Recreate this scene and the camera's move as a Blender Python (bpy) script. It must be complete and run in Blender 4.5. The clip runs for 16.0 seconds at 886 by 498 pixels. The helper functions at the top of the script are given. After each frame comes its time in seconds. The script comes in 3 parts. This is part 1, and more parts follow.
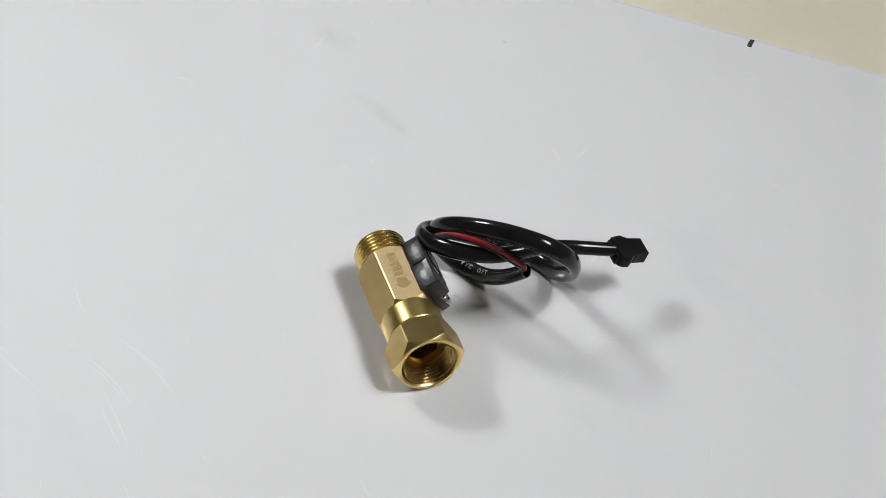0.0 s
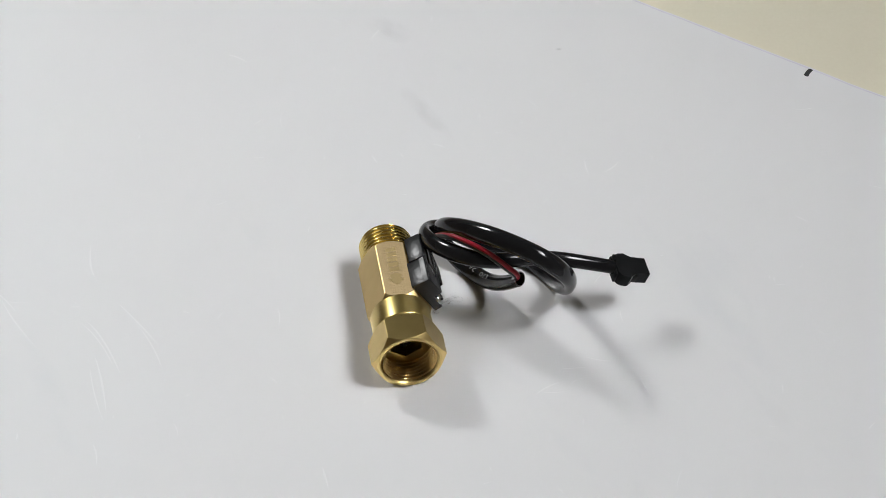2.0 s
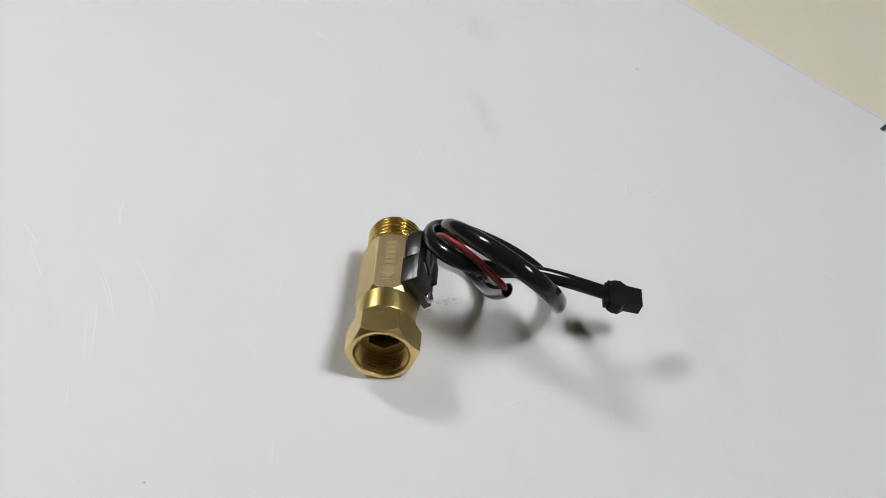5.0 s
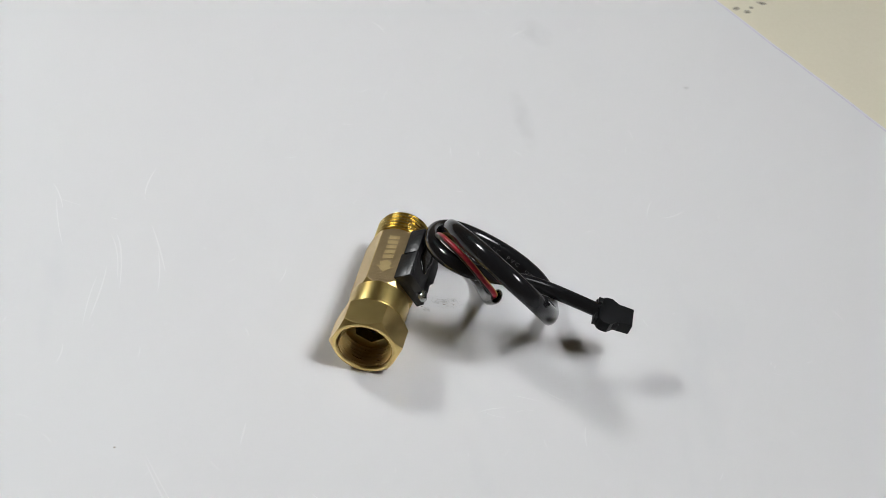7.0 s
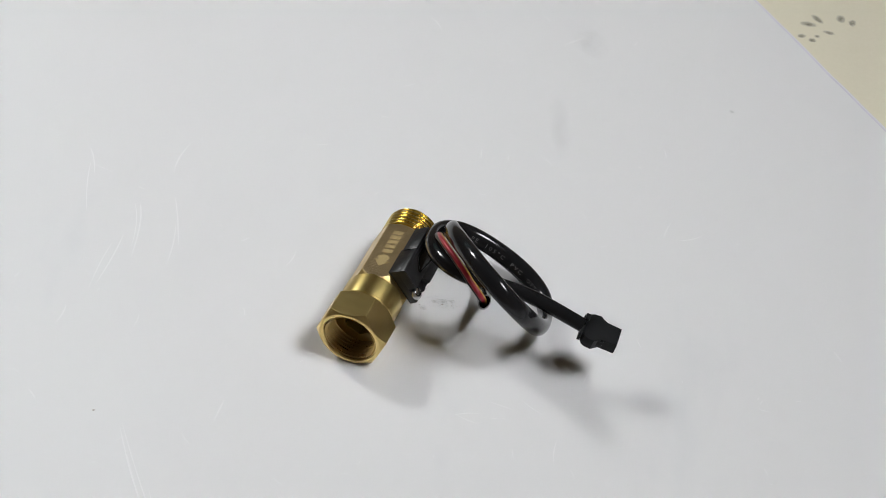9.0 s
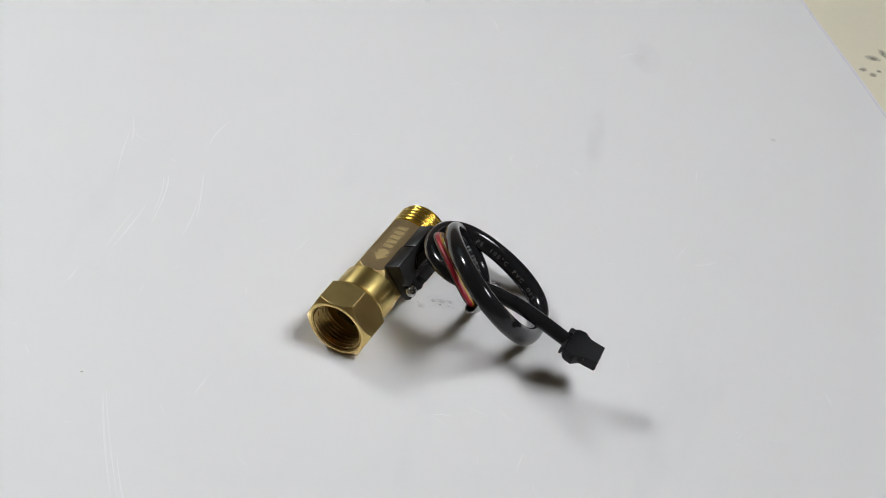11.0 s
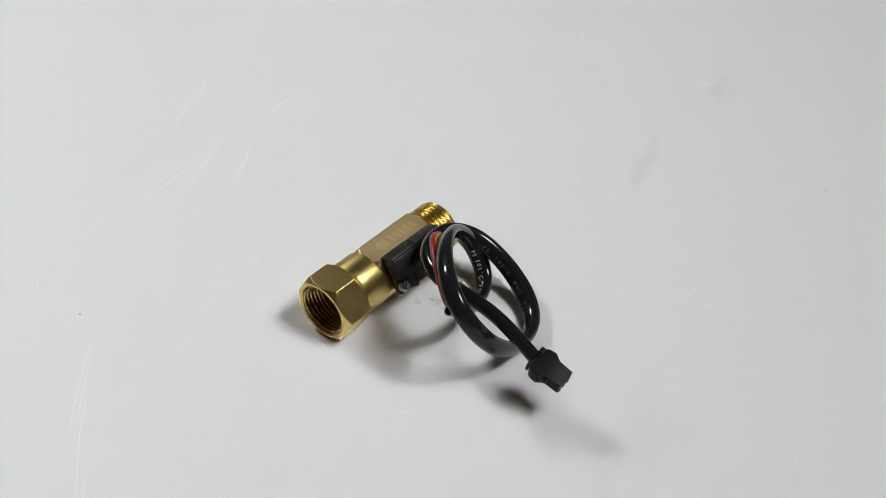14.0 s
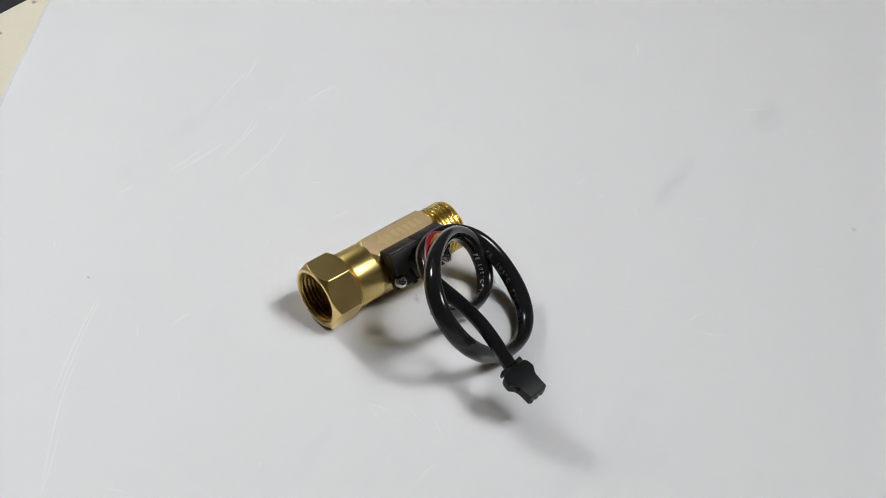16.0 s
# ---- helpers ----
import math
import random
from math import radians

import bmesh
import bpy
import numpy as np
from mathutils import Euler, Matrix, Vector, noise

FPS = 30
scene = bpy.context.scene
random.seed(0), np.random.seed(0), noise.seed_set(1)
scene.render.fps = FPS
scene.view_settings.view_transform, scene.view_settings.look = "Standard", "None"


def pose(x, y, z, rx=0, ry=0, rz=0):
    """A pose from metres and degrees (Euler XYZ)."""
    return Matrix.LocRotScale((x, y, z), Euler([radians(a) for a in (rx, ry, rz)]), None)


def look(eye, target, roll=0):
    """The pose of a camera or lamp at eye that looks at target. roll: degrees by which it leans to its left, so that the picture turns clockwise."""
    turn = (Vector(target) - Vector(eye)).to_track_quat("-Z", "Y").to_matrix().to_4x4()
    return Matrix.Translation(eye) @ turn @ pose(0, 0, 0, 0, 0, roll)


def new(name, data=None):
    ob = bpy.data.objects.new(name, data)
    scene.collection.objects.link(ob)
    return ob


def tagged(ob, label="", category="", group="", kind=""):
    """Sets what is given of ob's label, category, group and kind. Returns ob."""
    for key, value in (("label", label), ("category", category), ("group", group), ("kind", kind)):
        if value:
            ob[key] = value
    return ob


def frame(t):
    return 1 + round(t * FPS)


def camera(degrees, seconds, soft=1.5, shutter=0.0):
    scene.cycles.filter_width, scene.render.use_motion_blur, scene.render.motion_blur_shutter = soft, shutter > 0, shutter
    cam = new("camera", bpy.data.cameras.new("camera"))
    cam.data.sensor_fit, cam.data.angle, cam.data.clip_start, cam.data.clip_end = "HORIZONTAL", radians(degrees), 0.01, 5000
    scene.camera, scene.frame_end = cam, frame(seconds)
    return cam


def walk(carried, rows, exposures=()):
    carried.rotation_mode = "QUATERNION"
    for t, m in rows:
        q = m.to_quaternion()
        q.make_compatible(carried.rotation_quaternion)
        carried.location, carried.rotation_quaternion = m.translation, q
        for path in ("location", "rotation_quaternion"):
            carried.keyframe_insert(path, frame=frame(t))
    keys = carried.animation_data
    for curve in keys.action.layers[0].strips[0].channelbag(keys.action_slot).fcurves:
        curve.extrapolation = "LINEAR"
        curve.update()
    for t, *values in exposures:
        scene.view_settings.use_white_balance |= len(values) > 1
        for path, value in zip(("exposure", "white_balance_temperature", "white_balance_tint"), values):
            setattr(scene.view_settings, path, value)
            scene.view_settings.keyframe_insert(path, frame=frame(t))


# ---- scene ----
RATE = -4.26                      # turntable, degrees per second
cam = camera(27.96, 16.0, soft=0.85)
EYE, AIM = (0.0, -0.48602, 0.46497), (0.00071, 0.02582, 0.0)
walk(cam, [(0.0, look(EYE, AIM, -1.11)), (16.0, look(EYE, AIM, -1.11))], exposures=[(0.0, 0.0), (16.0, 0.0)])

# ---- light: two studio lamps, the dim room and an added unseen tinted window ----
world = bpy.data.worlds.new("room_air")
scene.world = world
world.use_nodes = True
world.node_tree.nodes["Background"].inputs["Color"].default_value = (0.8, 0.8, 0.8, 1)
world.node_tree.nodes["Background"].inputs["Strength"].default_value = 0.01


def area_lamp(name, toward, far, size, watts, colour, spread=180, aim=(0, 0, 0)):
    d = Vector(toward).normalized()
    data = bpy.data.lights.new(name, "AREA")
    data.shape, data.size, data.energy, data.color = "DISK", size, watts, colour
    data.spread = radians(spread)
    ob = new(name, data)
    ob.matrix_world = look(tuple(d * far), aim)
    return ob


# the key's narrow spread stands in for lens falloff; aimed near the turntable's middle
area_lamp("key_lamp", (0.56, -0.16, 0.82), 3.6, 1.6, 6.1, (0.935, 0.95, 0.976), 28, (0.02, 0.02, 0))
area_lamp("back_lamp", (-0.55, 0.55, 0.645), 2.1, 0.37, 17.6, (0.955, 0.96, 0.96))


# ---- materials ----
class Nodes:
    """Short hand for building a node material."""

    def __init__(self, name):
        self.mat = bpy.data.materials.new(name)
        self.mat.use_nodes = True
        self.tree = self.mat.node_tree
        self.bsdf = self.tree.nodes["Principled BSDF"]
        self.coord = self.tree.nodes.new("ShaderNodeTexCoord").outputs["Object"]

    def add(self, kind, **values):
        n = self.tree.nodes.new(kind)
        for k, v in values.items():
            n.inputs[k.replace("_", " ")].default_value = v
        return n

    def link(self, a, b):
        self.tree.links.new(a, b)

    def set(self, **values):
        for k, v in values.items():
            self.bsdf.inputs[k.replace("_", " ")].default_value = v

    def noise(self, scale, stretch=(1, 1, 1), detail=4.0, rough=0.55, turn=0.0):
        m = self.add("ShaderNodeMapping", Scale=tuple(1 / k for k in stretch), Rotation=(0, 0, turn))
        m.vector_type = "TEXTURE"
        self.link(self.coord, m.inputs["Vector"])
        n = self.add("ShaderNodeTexNoise", Scale=scale, Detail=detail, Roughness=rough)
        self.link(m.outputs["Vector"], n.inputs["Vector"])
        return n.outputs["Fac"]

    def ramp(self, fac, stops):
        n = self.add("ShaderNodeValToRGB")
        e = n.color_ramp.elements
        while len(e) < len(stops):
            e.new(0.5)
        for el, (p, c) in zip(e, stops):
            el.position, el.color = p, c if len(c) == 4 else (*c, 1)
        self.link(fac, n.inputs["Fac"])
        return n.outputs["Color"]

    def mix(self, fac, a, b):
        n = self.tree.nodes.new("ShaderNodeMix")
        n.data_type = "RGBA"
        for s, v in ((n.inputs["Factor"], fac), (n.inputs[6], a), (n.inputs[7], b)):
            if isinstance(v, (int, float)):
                s.default_value = v
            elif isinstance(v, tuple):
                s.default_value = v if len(v) == 4 else (*v, 1)
            else:
                self.link(v, s)
        return n.outputs[2]

    def bump(self, fac, strength, distance):
        n = self.add("ShaderNodeBump", Strength=strength, Distance=distance)
        self.link(fac, n.inputs["Height"])
        self.link(n.outputs["Normal"], self.bsdf.inputs["Normal"])

    def grey(self, fac, a, b):
        n = self.add("ShaderNodeMapRange", To_Min=a, To_Max=b)
        self.link(fac, n.inputs["Value"])
        return n.outputs["Result"]


def brass(name, low, high, rough, grain, stretch, turn=0.0, bump=0.15, cross=0.0, drawn=0.0, vary=0.105):
    n = Nodes(name)
    fine = n.noise(grain, stretch, 5, 0.6, turn)
    if cross:
        other = n.noise(grain * 0.8, (stretch[1], stretch[0], stretch[2]), 5, 0.65, turn)
        both = n.add("ShaderNodeMath")
        both.operation = "ADD"
        n.link(fine, both.inputs[0])
        n.link(n.grey(other, -0.5 * cross, 0.5 * cross), both.inputs[1])
        fine = both.outputs[0]
    wide = n.noise(130, (1, 1, 1), 4, 0.6)
    col = n.mix(n.grey(wide, 0.0, 1.0), low, high)
    n.link(col, n.bsdf.inputs["Base Color"])
    n.link(n.grey(fine, rough - vary, rough + vary), n.bsdf.inputs["Roughness"])
    n.set(Metallic=1.0)
    if drawn:
        # brushed along the bore, the sheen spreads across it; turned on a lathe (below zero), along it
        v = n.add("ShaderNodeVectorTransform", Vector=(math.cos(AX), math.sin(AX), 0) if drawn > 0 else (-math.sin(AX), math.cos(AX), 0))
        v.vector_type, v.convert_from, v.convert_to = "VECTOR", "OBJECT", "WORLD"
        n.link(v.outputs["Vector"], n.bsdf.inputs["Tangent"])
        n.set(Anisotropic=abs(drawn))
    n.bump(fine, bump, 0.0001)
    return n.mat


AX = radians(17.0)
BORE = AX + math.pi / 2           # heading of the bore; first stretch value runs along it
BRASS_MILLED = brass("milled_brass", (0.54, 0.40, 0.215), (0.72, 0.55, 0.315), 0.47, 2000, (1, 0.04, 0.04), BORE, 1.0, 0.7, 0.8)
BRASS_SIDE = brass("drawn_side_brass", (0.62, 0.45, 0.18), (0.76, 0.57, 0.25), 0.34, 2400, (1, 0.06, 0.06), BORE, 0.4, drawn=0.5)
BRASS_COLLAR = brass("smooth_turned_brass", (0.76, 0.58, 0.20), (0.86, 0.68, 0.27), 0.37, 1800, (1, 0.05, 0.05), BORE, 0.04, drawn=-0.65, vary=0.05)
# dark reflections inside the nut are put into this brass colour
BRASS_INNER = brass("shaded_inner_brass", (0.50, 0.33, 0.12), (0.64, 0.45, 0.17), 0.30, 2600, (1, 0.03, 0.03), BORE, 0.08)
BRASS_PIPE = brass("cut_thread_brass", (0.74, 0.55, 0.17), (0.86, 0.67, 0.25), 0.24, 1500, (1, 0.2, 0.2), BORE, 0.05)
BRASS_NUT = brass("wrench_flat_brass", (0.68, 0.50, 0.19), (0.83, 0.64, 0.27), 0.32, 2600, (1, 0.07, 0.07), BORE, 0.2)
BRASS_MARK = brass("etched_brass", (0.69, 0.54, 0.27), (0.77, 0.61, 0.32), 0.55, 1600, (1, 1, 1))


def plastic(name, colour, rough, grain=700, bump=0.1, coat=0.0, lift=1.4, spec=0.5, deep=0.06):
    n = Nodes(name)
    fine, wide = n.noise(grain, detail=4), n.noise(120, detail=3)
    n.link(n.mix(n.grey(wide, 0, 1), colour, tuple(c * lift for c in colour)), n.bsdf.inputs["Base Color"])
    n.link(n.grey(fine, rough * 0.8, rough * 1.25), n.bsdf.inputs["Roughness"])
    n.set(Coat_Weight=coat, Coat_Roughness=0.06, Specular_IOR_Level=spec)
    n.bump(fine, bump, deep * 0.001)
    return n.mat


SLEEVE = plastic("black_pvc_sleeve", (0.010, 0.010, 0.011), 0.12, 240, 0.05, spec=0.32)
HOUSING = plastic("black_abs_housing", (0.012, 0.012, 0.013), 0.30, 330, 0.8, spec=0.42, deep=0.20)
GLUE = plastic("glossy_potting_glue", (0.006, 0.006, 0.006), 0.16, 500, 0.4, spec=0.35)
CONNECTOR = plastic("black_nylon_connector", (0.007, 0.0075, 0.008), 0.45, 900, 0.2, spec=0.14)
RED = plastic("red_wire_insulation", (0.29, 0.010, 0.022), 0.34, 500, 0.05, 0.0, 1.15)
YELLOW = plastic("yellow_wire_insulation", (0.45, 0.25, 0.03), 0.34, 500, 0.05, 0.0, 1.15)
BLACKWIRE = plastic("black_wire_insulation", (0.012, 0.012, 0.012), 0.3, 500, 0.05, 0.2)
PRINT = plastic("white_print_ink", (0.34, 0.34, 0.335), 0.5)
# darker grey ink for the print on the outer strand
PRINT_DIM = plastic("dim_print_ink", (0.07, 0.07, 0.07), 0.5)
RIM = plastic("cut_pvc_rim", (0.16, 0.16, 0.16), 0.35)
# marker ink, also the painted shade of slots and sockets
INK_AND_RECESS = plastic("black_ink_and_recess", (0.012, 0.012, 0.014), 0.5)
GRIT = plastic("dark_grit", (0.34, 0.31, 0.28), 0.7)
BLACKTABLE = plastic("black_cloth", (0.008, 0.008, 0.010), 0.8, 1500, 0.4)
HOLLOW = plastic("dark_turbine_plastic", (0.02, 0.018, 0.015), 0.4)


def steel():
    n = Nodes("zinc_screw_steel")
    fine = n.noise(1200)
    n.link(n.ramp(fine, [(0.3, (0.45, 0.45, 0.46)), (0.7, (0.7, 0.7, 0.7))]), n.bsdf.inputs["Base Color"])
    n.set(Metallic=1.0, Roughness=0.2)
    n.bump(fine, 0.2, 0.0001)
    return n.mat


def sheet_white(name, low, high):
    n = Nodes(name)
    wide = n.noise(9, detail=3)
    smear = n.noise(16, (1, 0.35, 1), 4, 0.6, 0.6)
    col = n.mix(n.grey(wide, 0, 1), (0.79, 0.79, 0.80), (0.82, 0.82, 0.825))
    mask = n.ramp(smear, [(0.62, (0, 0, 0)), (0.78, (0.35, 0.35, 0.35))])
    col = n.mix(mask, col, (0.66, 0.68, 0.71))
    n.link(col, n.bsdf.inputs["Base Color"])
    n.link(n.grey(n.noise(60, detail=5), low, high), n.bsdf.inputs["Roughness"])
    n.bump(n.noise(45, detail=3), 0.03, 0.0004)
    return n.mat


def beige_board():
    n = Nodes("cream_laminate_board")
    wide, fine = n.noise(14, detail=4), n.noise(500, detail=3)
    col = n.mix(n.grey(wide, 0, 1), (0.73, 0.685, 0.54), (0.81, 0.77, 0.63))
    n.link(n.mix(n.grey(fine, 0, 0.25), col, (0.58, 0.52, 0.38)), n.bsdf.inputs["Base Color"])
    n.set(Roughness=0.45)
    n.bump(fine, 0.1, 0.0001)
    return n.mat


def wall_paint(name, colour):
    n = Nodes(name)
    n.link(n.mix(n.grey(n.noise(3), 0, 1), colour, tuple(c * 0.88 for c in colour)), n.bsdf.inputs["Base Color"])
    n.set(Roughness=0.8)
    n.bump(n.noise(150), 0.1, 0.001)
    return n.mat


def film(name, colour, thin, thick, grain):
    """A soft-edged deposit that fades out from the middle of its patch."""
    n = Nodes(name)
    n.set(Base_Color=(*colour, 1), Roughness=0.45)
    m = n.add("ShaderNodeMapping", Location=(-1, -1, 0), Scale=(2, 2, 0))
    n.link(n.tree.nodes["Texture Coordinate"].outputs["Generated"], m.inputs["Vector"])
    g = n.add("ShaderNodeTexGradient")
    g.gradient_type = "SPHERICAL"
    n.link(m.outputs["Vector"], g.inputs["Vector"])
    mul = n.add("ShaderNodeMath")
    mul.operation = "MULTIPLY"
    n.link(g.outputs["Fac"], mul.inputs[0])
    n.link(n.grey(n.noise(grain, detail=4), thin, thick), mul.inputs[1])
    top = n.add("ShaderNodeClamp")
    n.link(mul.outputs[0], top.inputs["Value"])
    n.link(top.outputs[0], n.bsdf.inputs["Alpha"])
    return n.mat


SMEAR = film("dull_smear_film", (0.42, 0.46, 0.53), -0.03, 0.085, 150)
STAIN = film("dark_glue_stain", (0.20, 0.19, 0.13), -0.15, 0.8, 900)
FLECK = film("faint_grey_fleck", (0.3, 0.28, 0.26), -0.06, 0.22, 700)
STEEL, BEIGE = steel(), beige_board()
WHITE, SCRATCH = sheet_white("glossy_white_acrylic", 0.10, 0.20), sheet_white("scratched_white_acrylic", 0.24, 0.34)
EDGE_STRIP = plastic("lavender_acrylic_rim", (0.56, 0.54, 0.60), 0.6)
SHEET_EDGE = plastic("grey_acrylic_edge", (0.30, 0.29, 0.33), 0.6)
WALL = wall_paint("tan_wall_paint", (0.50, 0.42, 0.32))
CEIL = wall_paint("cream_ceiling_paint", (0.48, 0.42, 0.34))


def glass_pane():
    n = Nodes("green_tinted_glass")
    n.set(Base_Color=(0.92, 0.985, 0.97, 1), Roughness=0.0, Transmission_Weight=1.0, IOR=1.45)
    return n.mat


# greenish glow added behind an unseen window, to tint and fill the room
def fill_glow():
    n = Nodes("added_fill_glow")
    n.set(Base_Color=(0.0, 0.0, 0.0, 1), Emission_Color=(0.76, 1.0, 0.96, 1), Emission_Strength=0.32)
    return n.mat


PANE, FILL_GLOW = glass_pane(), fill_glow()


# ---- mesh helpers ----
MM = 0.001


def part(name, bm, material, parent=None, label="", sharp=28.0):
    """One mesh object; vertex places are in metres in the parent's space."""
    bm.normal_update()
    for f in bm.faces:
        f.smooth = True
    for e in bm.edges:
        if len(e.link_faces) == 2:
            e.smooth = e.calc_face_angle(0.0) < radians(sharp)
    me = bpy.data.meshes.new(name)
    bm.to_mesh(me)
    bm.free()
    me.materials.append(material)
    ob = new(name, me)
    if parent:
        ob.parent = parent
    if label:
        tagged(ob, label)
    return ob


def loft(bm, rings, closed=True, caps=(False, False)):
    """Skin over rings of equally many points."""
    vs = [[bm.verts.new(p) for p in r] for r in rings]
    n = len(vs[0])
    for a, b in zip(vs, vs[1:]):
        for i in range(n if closed else n - 1):
            j = (i + 1) % n
            bm.faces.new((a[i], a[j], b[j], b[i]))
    if caps[0]:
        bm.faces.new(vs[0][::-1])
    if caps[1]:
        bm.faces.new(vs[-1])
    return vs


def block(bm, m, x0, x1, y0, y1, z0, z1, bevel=0.3):
    """A box in millimetres in the frame m, with bevelled edges."""
    size = Vector((x1 - x0, y1 - y0, z1 - z0))
    mid = Vector((x0 + x1, y0 + y1, z0 + z1)) / 2
    got = bmesh.ops.create_cube(bm, size=1.0, matrix=m @ Matrix.Translation(mid) @ Matrix.Diagonal((*size, 1)))
    if bevel:
        es = list({e for v in got["verts"] for e in v.link_edges})
        bmesh.ops.bevel(bm, geom=es, offset=bevel * MM if m.median_scale < 0.1 else bevel, segments=2, affect="EDGES", profile=0.5)


def prism(bm, m, outline, z0, z1, bevel=0.0):
    """An outline of (x, y) raised from z0 to z1 in the frame m."""
    rings = [[m @ Vector((x, y, z)) for x, y in outline] for z in (z0, z1)]
    vs = loft(bm, rings, True, (True, True))
    if bevel:
        es = list({e for v in vs[1] for e in v.link_edges if e.other_vert(v) in vs[1]})
        bmesh.ops.bevel(bm, geom=es, offset=bevel, segments=2, affect="EDGES", profile=0.5)


def thing(name, x, y, z, label, category, group=""):
    ob = new(name)
    ob.empty_display_size = 0.02
    ob.location = (x, y, z)
    return tagged(ob, label, category, group)


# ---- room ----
WIN_X = -0.64                     # inner edge of the added window's opening


def room():
    def slab(name, x0, x1, y0, y1, z0, z1, mat, label):
        bm = bmesh.new()
        block(bm, Matrix.Identity(4), x0, x1, y0, y1, z0, z1, 0)
        tagged(part(name, bm, mat), label, name.split("_")[0], "", "structure")
    slab("floor", -2.2, 2.2, -2.2, 2.2, -0.95, -0.85, WALL, "plain tan studio floor under the table")
    bm = bmesh.new()
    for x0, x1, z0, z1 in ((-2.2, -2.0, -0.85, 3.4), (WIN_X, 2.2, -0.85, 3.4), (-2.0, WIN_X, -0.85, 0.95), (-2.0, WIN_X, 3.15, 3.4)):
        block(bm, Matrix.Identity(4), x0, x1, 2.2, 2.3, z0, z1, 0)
    tagged(part("wall_north", bm, WALL), "plain tan painted studio wall with an opening for the added window", "wall", "", "structure")
    # window added out of view, for a greenish sheen and soft fill
    win = tagged(new("unseen_window_1"), "added unseen window of green-tinted glass with a glowing panel behind", "window", "", "structure")
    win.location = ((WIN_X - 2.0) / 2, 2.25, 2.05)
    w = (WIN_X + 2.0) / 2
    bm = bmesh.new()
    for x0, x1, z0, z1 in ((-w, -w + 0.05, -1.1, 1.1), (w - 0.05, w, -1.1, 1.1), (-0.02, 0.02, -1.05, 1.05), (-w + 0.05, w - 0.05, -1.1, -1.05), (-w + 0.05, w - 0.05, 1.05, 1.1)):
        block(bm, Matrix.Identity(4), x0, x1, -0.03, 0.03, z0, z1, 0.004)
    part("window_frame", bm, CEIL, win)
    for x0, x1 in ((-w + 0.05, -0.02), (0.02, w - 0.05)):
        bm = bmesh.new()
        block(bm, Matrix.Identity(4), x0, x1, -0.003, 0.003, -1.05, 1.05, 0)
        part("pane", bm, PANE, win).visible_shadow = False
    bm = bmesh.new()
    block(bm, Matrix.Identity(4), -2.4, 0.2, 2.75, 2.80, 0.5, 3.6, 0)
    tagged(part("backdrop", bm, FILL_GLOW), "added glowing panel behind the unseen window", "backdrop", "", "structure")
    slab("wall_south", -2.2, 2.2, -2.3, -2.2, -0.85, 3.4, WALL, "plain tan painted studio wall")
    slab("wall_east", 2.2, 2.3, -2.3, 2.3, -0.85, 3.4, WALL, "plain tan painted studio wall")
    slab("wall_west", -2.3, -2.2, -2.3, 2.3, -0.85, 3.4, WALL, "plain tan painted studio wall")
    slab("ceiling", -2.3, 2.3, -2.3, 2.3, 3.4, 3.5, CEIL, "plain cream painted studio ceiling")


def table():
    t = thing("table", 0, 0, -0.85, "table covered in black cloth beneath the turntable", "table")
    bm = bmesh.new()
    block(bm, Matrix.Translation((0, 0, 0.85)), -0.8, 0.8, -0.42, 0.62, -0.10, -0.06, 0.004)
    part("tabletop", bm, BLACKTABLE, t)
    for x in (-0.74, 0.74):
        for y in (-0.36, 0.56):
            bm = bmesh.new()
            block(bm, Matrix.Identity(4), x - 0.025, x + 0.025, y - 0.025, y + 0.025, 0, 0.751, 0.003)
            part("leg", bm, BLACKTABLE, t)


# ---- turntable, sheet ----
def circle(r, n, z):
    return [(r * math.cos(2 * math.pi * i / n), r * math.sin(2 * math.pi * i / n), z) for i in range(n)]


def blob(bm, x, y, rx, ry, turn, z, n=14, ragged=0.3):
    """A small uneven flat fleck, in millimetres."""
    c, s = math.cos(turn), math.sin(turn)
    ring = []
    for i in range(n):
        a = 2 * math.pi * i / n
        k = 1 + ragged * (random.random() - 0.5) * 2
        u, v = rx * k * math.cos(a), ry * k * math.sin(a)
        ring.append(((x + u * c - v * s) * MM, (y + u * s + v * c) * MM))
    loft(bm, [[(*p, z) for p in ring], [(*p, z + 0.00012) for p in ring]], True, (True, True))


